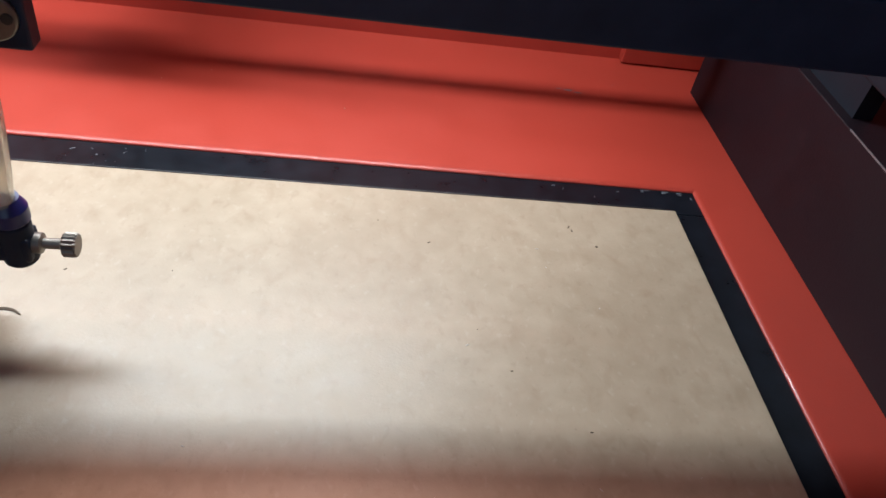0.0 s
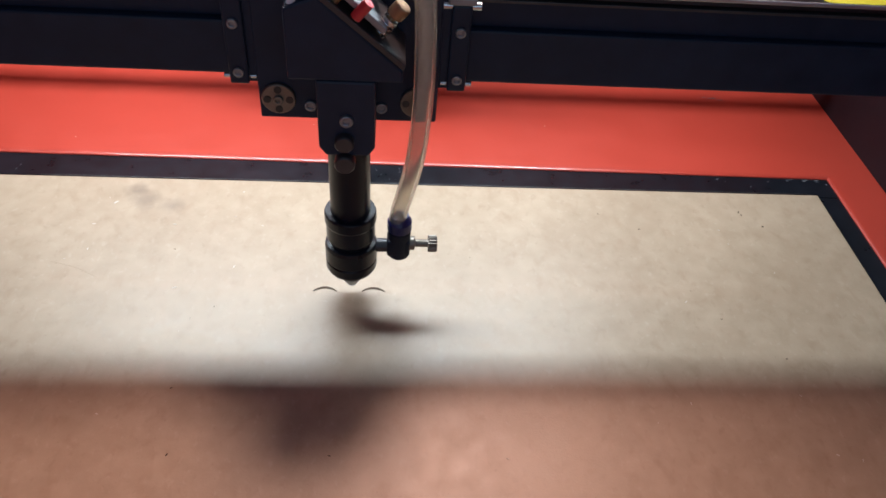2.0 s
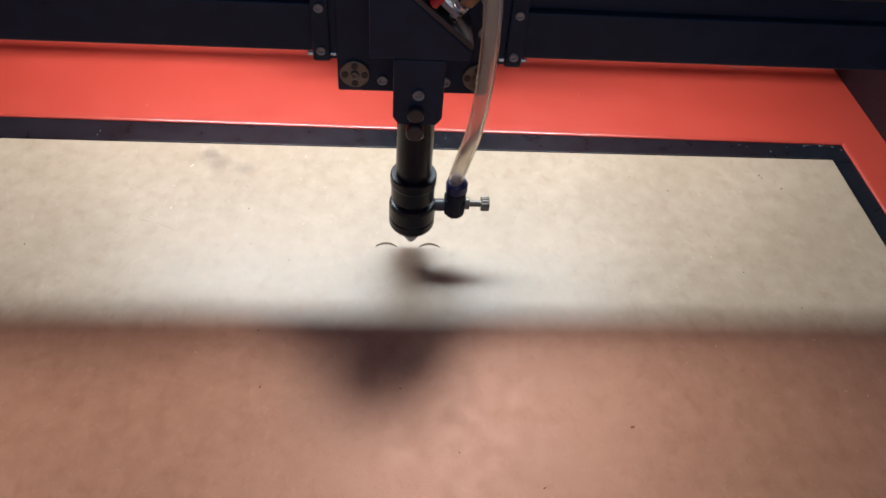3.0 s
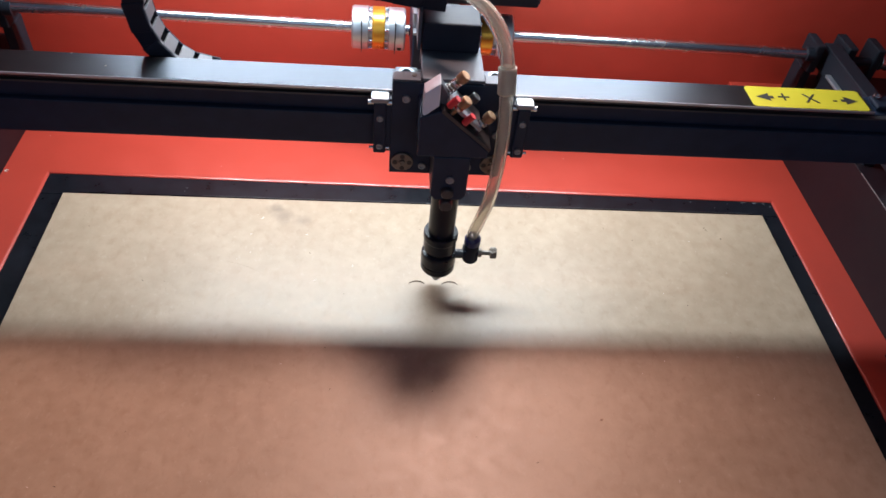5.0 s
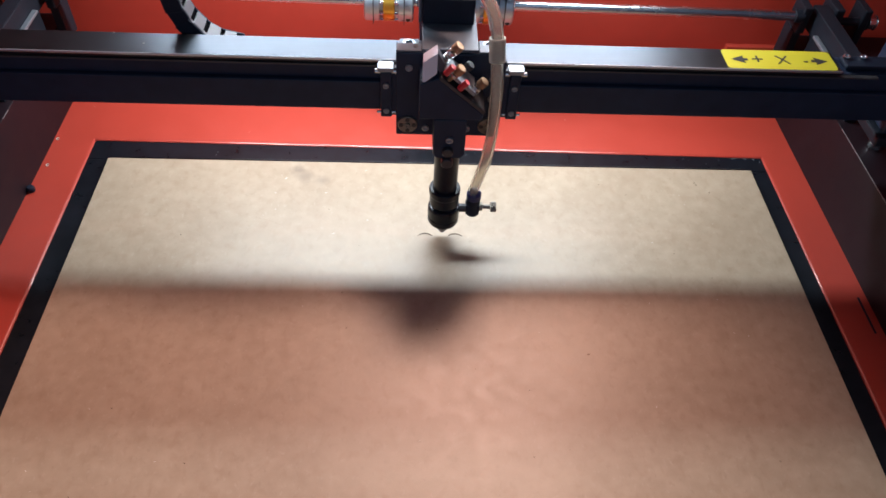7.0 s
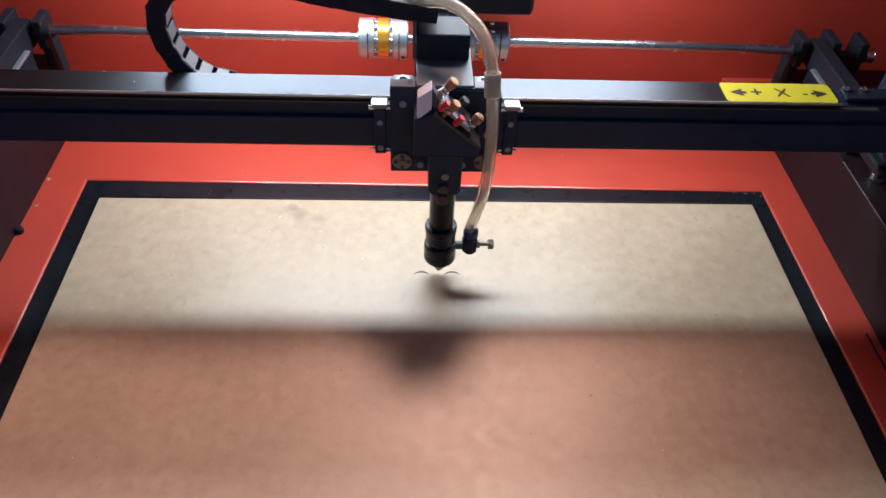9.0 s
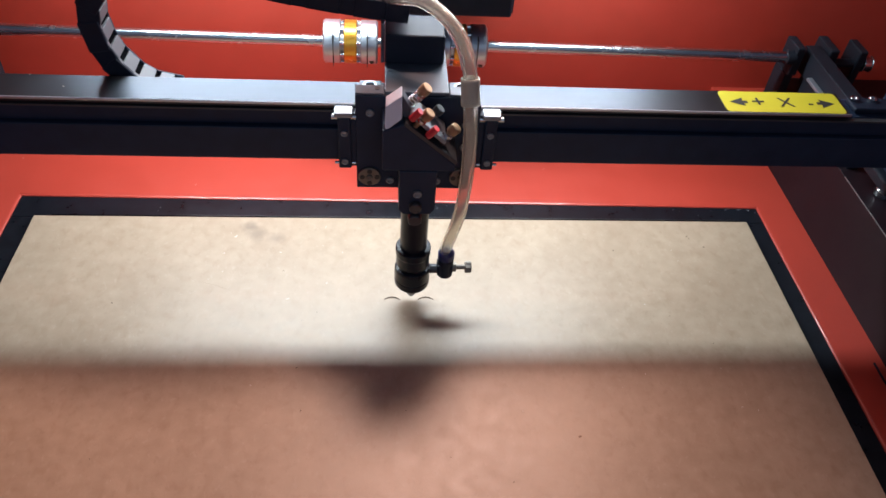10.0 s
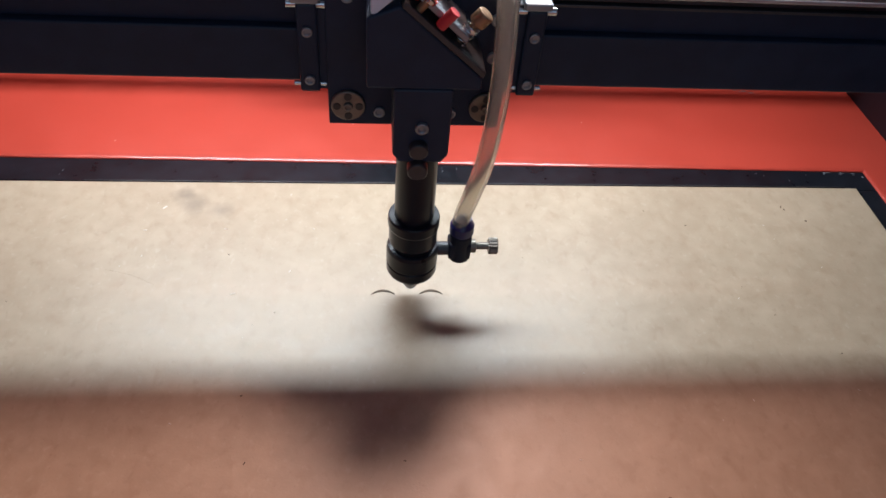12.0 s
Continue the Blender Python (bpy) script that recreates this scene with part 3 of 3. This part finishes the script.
part("lens_tube", turned([(0.0095, 0.05), (0.0095, 0.116)], (0, HY, 0)), BLACKGLOSS, head, "", True)
part("upper_collar", turned([(0.0108, 0.0382), (0.0110, 0.0392), (0.0119, 0.0412), (0.0119, 0.0500), (0.0123, 0.0504), (0.0125, 0.0512), (0.0125, 0.0556), (0.0121, 0.0566), (0.0098, 0.0568)], (0, HY, 0)), BLACKGLOSS, head, "", True)
part("nozzle_body", turned([(0.006, 0.0150), (0.0085, 0.0158), (0.0121, 0.0196), (0.0128, 0.0212), (0.0128, 0.0255), (0.0123, 0.0258), (0.0123, 0.0268), (0.0129, 0.0271), (0.0129, 0.0352), (0.0124, 0.0370), (0.0100, 0.0380)], (0, HY, 0)), BLACKGLOSS, head, "", True)
part("nozzle_tip", turned([(0.0016, 0.0060), (0.0025, 0.0060), (0.0064, 0.0130), (0.0064, 0.0172)], (0, HY, 0)), GREYMETAL, head, "grey steel cone nozzle tip", True)
# air fitting
part("fitting_neck", turned([(0.0035, 0.011), (0.0035, 0.020)], (0, HY, 0.0335), "x", 16), DULL, head, "", True)
fit_body = part("air_fitting", joined(turned([(0.0048, 0.0275), (0.0056, 0.0285), (0.0056, 0.0435), (0.005, 0.0445)], (0.0238, HY, 0)), box(0.0178, 0.0290, HY - 0.0048, HY + 0.0048, 0.0300, 0.0395, 0.001)), PLASTIC, head, "black push-in air fitting", True)
part("release_ring", turned([(0.0054, 0.0446), (0.0060, 0.0452), (0.0060, 0.0500), (0.0052, 0.0515), (0.0042, 0.0535), (0.0042, 0.054)], (0.0238, HY, 0)), BLUE, fit_body, "blue release ring", True)
part("valve_stem", turned([(0.0036, 0.029), (0.0036, 0.0315), (0.0019, 0.032), (0.0019, 0.0385)], (0, HY, 0.0352), "x", 14), BRONZE, fit_body, "", True)


def knurled(x0, x1, r, z):
    prof = [(r * 0.9, x0), (r, x0 + 0.0006), (r, x1 - 0.0006), (r * 0.9, x1)]
    bm = turned(prof, (0, HY, z), "x", 36)
    for i, v in enumerate(bm.verts):
        d = Vector((0, v.co.y - HY, v.co.z - z))
        if i % 2:
            v.co -= d * 0.10
    return bm


part("valve_knob", knurled(0.0382, 0.0428, 0.0043, 0.0352), BRONZE, fit_body, "knurled bronze valve knob")

# ---- air hose ----
hose = thing("air_hose", "clear yellowed plastic air hose looping to the nozzle", "hose")
route = [(0.0260, -0.0922, 0.047), (0.0262, -0.093, 0.056), (0.0290, -0.095, 0.071), (0.0325, -0.098, 0.093), (0.0342, -0.100, 0.124), (0.0338, -0.100, 0.153), (0.0322, -0.098, 0.176),
         (0.0310, -0.093, 0.194), (0.0275, -0.084, 0.207), (0.0205, -0.073, 0.2155), (0.010, -0.060, 0.2195), (0.000, -0.049, 0.2190), (-0.016, -0.040, 0.2150), (-0.034, -0.032, 0.2105)]
part("hose_tube", swept(route, 0.0043, 18, 0.0028, 8), CLEAR, hose, "", True)
part("hose_sleeve", swept([(0.0321, -0.0978, 0.178), (0.0317, -0.0955, 0.185), (0.0310, -0.0932, 0.1935)], 0.0056, 18, 0.0045, 5), MILKY, hose, "milky plastic sleeve", True)

wire = thing("wire", "thin white wire beside the hose", "wire")
part("wire_core", swept([(-0.026, -0.034, 0.2085), (-0.006, -0.043, 0.2125), (0.010, -0.054, 0.2145), (0.0170, -0.067, 0.2105), (0.0240, -0.078, 0.2030), (0.0268, -0.086, 0.1945)], 0.0006, 8, 0, 6), WHITE, wire, "", True)

# ---- drag chain ----
chain = thing("drag_chain", "black plastic drag chain with grey inner links", "cable chain")
chain_line = smooth_path([(-0.155, 0, 0.142), (-0.172, 0, 0.147), (-0.187, 0, 0.162), (-0.195, 0, 0.185), (-0.192, 0, 0.207), (-0.172, 0, 0.223), (-0.125, 0, 0.225), (-0.075, 0, 0.216), (-0.03, 0, 0.209), (0.006, 0, 0.205)], 12)


def even(line, step):
    out, left = [line[0]], step
    for a, c in zip(line, line[1:]):
        d = (c - a).length
        while d >= left:
            a = a + (c - a) * (left / d)
            d = (c - a).length
            out.append(a)
            left = step
        left -= d
    return out


links = even(chain_line, 0.0140)
for i, (a, c) in enumerate(zip(links, links[1:])):
    d = (c - a).normalized()
    m = Matrix.Translation((a + c) / 2 + Vector((0, -0.034, 0))) @ Matrix.Rotation(math.atan2(d.z, d.x) * -1, 4, "Y")
    o = 0.0007 * (i % 2)
    side = joined(box(-0.0100, 0.0100, -0.0100 + o, -0.0080, -0.0065, 0.0065, 0.0008), box(-0.0100, 0.0100, 0.0080, 0.0100 - o, -0.0065, 0.0065, 0.0008), box(-0.0072, 0.0072, -0.0080, 0.0080, 0.0050, 0.0065, 0.0003))
    side.transform(m)
    link = part("link", side, PLASTIC, chain)
    # dead black sheet stands in for the dark openings between the bars
    gap_sheet = box(-0.0075, 0.0075, -0.0080, 0.0080, -0.0045, -0.0035, 0)
    gap_sheet.transform(m)
    part("gap_sheet", gap_sheet, VOID, link)
    bar = joined(box(-0.0042, 0.0042, -0.0080, 0.0080, -0.0066, -0.0050, 0.0003), box(-0.0066, 0.0066, -0.0080, -0.0052, -0.0060, -0.0050, 0.0003))
    bar.transform(m)
    part("cross_bar", bar, GREYPL if i < 6 else PLASTIC, link, "grey cross bar" if i < 6 else "")
part("chain_end", box(-0.157, -0.129, -0.0458, -0.026, 0.1365, 0.1387, 0.0004), GREYMETAL, chain, "grey end bracket")

# ---- drive shaft with couplings and motor ----
SY, SZ = 0.105, 0.104
shaft = thing("drive_shaft", "polished steel drive shaft with two clamp couplings", "shaft")
part("rod", turned([(0.0044, -0.350), (0.0048, -0.3495), (0.0048, -0.348), (0.0048, -0.0215), (0.0048, -0.02), (0.0044, -0.019)], (0, SY, SZ), "x"), STEEL, shaft, "", True)
part("rod", turned([(0.0044, 0.022), (0.0048, 0.0225), (0.0048, 0.024), (0.0048, 0.339), (0.0048, 0.3405), (0.0044, 0.341)], (0, SY, SZ), "x"), STEEL, shaft, "", True)
for x0 in (-0.0685, 0.0232):
    cpl = part("coupling", joined(turned([(0.0165, 0), (0.0178, 0.0012), (0.0178, 0.0135), (0.0172, 0.0142)], (x0, SY, SZ), "x", 36), turned([(0.0172, 0.0308), (0.0178, 0.0315), (0.0178, 0.0438), (0.0165, 0.045)], (x0, SY, SZ), "x", 36),
                                  turned([(0.0148, 0.0142), (0.0148, 0.0308)], (x0, SY, SZ), "x", 24)), ALUMATT, shaft, "bare aluminium clamp coupling", True)
    part("coupling_ring", turned([(0.0170, 0.0172), (0.0177, 0.0178), (0.0177, 0.0272), (0.0170, 0.0278)], (x0, SY, SZ), "x", 36), GOLD, cpl, "gold anodised ring", True)
    for h in (0.0157, 0.0293):
        for k in range(10):
            a = 2 * math.pi * k / 10 + 0.2
            part("coupling_bolt", turned([(0.0013, h - 0.0016), (0.0013, h + 0.0016)], (x0, SY + 0.0165 * math.cos(a), SZ + 0.0165 * math.sin(a)), "x", 8), STEEL, cpl)
    for h in (0.0085, 0.0365):
        part("clamp_slot", box(x0 + h - 0.0004, x0 + h + 0.0004, SY - 0.0182, SY - 0.004, SZ - 0.013, SZ + 0.0145, 0), INK, cpl)
    part("clamp_hole", turned([(0.0020, 0), (0.0020, 0.0006)], (x0 + 0.0402, SY - 0.0150, SZ - 0.0095), "y", 12), INK, cpl)
shaft.matrix_world = Matrix.Translation((0, SY, SZ - 0.0006)) @ Matrix.Rotation(0.0068, 4, "Y") @ Matrix.Translation((0, -SY, -SZ))   # it sags a little to one side
motor = thing("stepper_motor", "black stepper motor block under a grey bracket", "motor")
part("motor_body", box(-0.0175, 0.0215, 0.0845, YB, 0.070, 0.1105, 0.0015), BLACK, motor)
part("motor_bracket", joined(box(-0.0175, 0.0215, 0.083, 0.128, 0.1108, 0.1135, 0.0004), box(-0.0175, -0.0075, 0.090, 0.128, 0.1135, 0.127, 0.0006), box(0.0125, 0.0215, 0.090, 0.128, 0.1135, 0.127, 0.0006)), GREYMETAL, motor, "grey folded bracket")

# ---- side rails ----


def side_rail(s, x):
    """Rail, bearing posts and belt pulley on a ledge; s is the side, x the inner face of the ledge."""
    rail = thing("side_rail", "black linear rail with bearing posts on the side ledge", "rail", "side rails")
    def bx(a, c, y0, y1, z0, z1, b=0.001):
        p, q = sorted((x + s * a, x + s * c))
        return box(p, q, y0, y1, z0, z1, b)
    part("rail_bar", bx(0.004, 0.018, -0.045, 0.114, 0.088, 0.1115, 0.001), RAILBLACK, rail)
    part("rail_foot", bx(0.006, 0.016, -0.008, 0.098, LEDGE, 0.0878, 0), RAILBLACK, rail)
    part("polished_strip", bx(-0.0012, 0.0038, -0.008, 0.084, 0.0940, 0.0968, 0.0008), GREYMETAL, rail, "bare metal guide strip")
    part("bearing_post", bx(-0.0095, -0.0015, 0.100, 0.124, 0.088, 0.115, 0.0012), RAILBLACK, rail)
    part("bearing_foot", bx(-0.0095, -0.0015, 0.104, 0.126, 0.052, 0.0878, 0.0006), RAILBLACK, rail)
    part("bearing_hub", turned([(0.0065, -0.004), (0.0065, 0.004)], (x - s * 0.0115, SY, SZ), "x", 24), RAILBLACK, rail, "", True)
    part("rear_post", bx(0.021, 0.030, 0.100, 0.128, LEDGE, 0.114, 0.0015), RAILBLACK, rail)
    part("outer_post", bx(0.051, 0.059, 0.103, 0.127, LEDGE, 0.112, 0.0015), RAILBLACK, rail)
    part("pulley_shaft", turned([(0.004, -0.03), (0.004, 0.03)], (x + s * 0.035, 0.108, 0.098), "x", 16), RAILBLACK, rail, "", True)
    part("pulley", turned([(0.0068, -0.004), (0.0075, -0.0035), (0.0064, -0.0028), (0.0064, 0.0028), (0.0075, 0.0035), (0.0068, 0.004)], (x + s * 0.0635, 0.108, 0.098), "x", 24), STEEL, rail, "worn steel pulley", True)
    return rail


side_rail(1, XR).location.z = -0.003
side_rail(-1, XL)

# ---- small things on the deck ----
bolt = thing("rubber_bolt", "small black rubber-headed bolt beside the ledge", "bolt")
part("bolt_head", turned([(0.0030, 0), (0.0034, 0.001), (0.0034, 0.004), (0.0026, 0.0052)], (-0.3555, -0.043, DECK), "z", 16), PLASTIC, bolt, "", True)
# raised black strip drawn for the thin dark line at the deck edge
slot = thing("edge_strip", "thin black strip along the deck edge", "seal")
part("strip_bar", box(0.3450, 0.3465, -0.188, -0.152, DECK, DECK + 0.0012, 0.0004), PLASTIC, slot)
for x, y in ((-0.3555, 0.027), (-0.353, -0.0095)):
    c = thing("paint_chip", "tiny curled pale chip on the red deck", "chip", "paint chips")
    part("chip_curl", swept([(x + 0.0012, y + 0.001, -0.0036), (x - 0.0002, y + 0.0014, -0.0036), (x - 0.0012, y, -0.0036), (x - 0.0002, y - 0.0012, -0.0036), (x + 0.0011, y - 0.0010, -0.0036)], 0.0004, 6, 0, 3), CHIP, c)

# paint chips lying on the top strip
for x, y in ((-0.238, -0.0475), (-0.214, -0.060)):
    part("paint_chip", fleck(x, y, 0.0006, 0.0004, 20, GZ1 + 0.0001), CHIP, gantry, "pale chip")
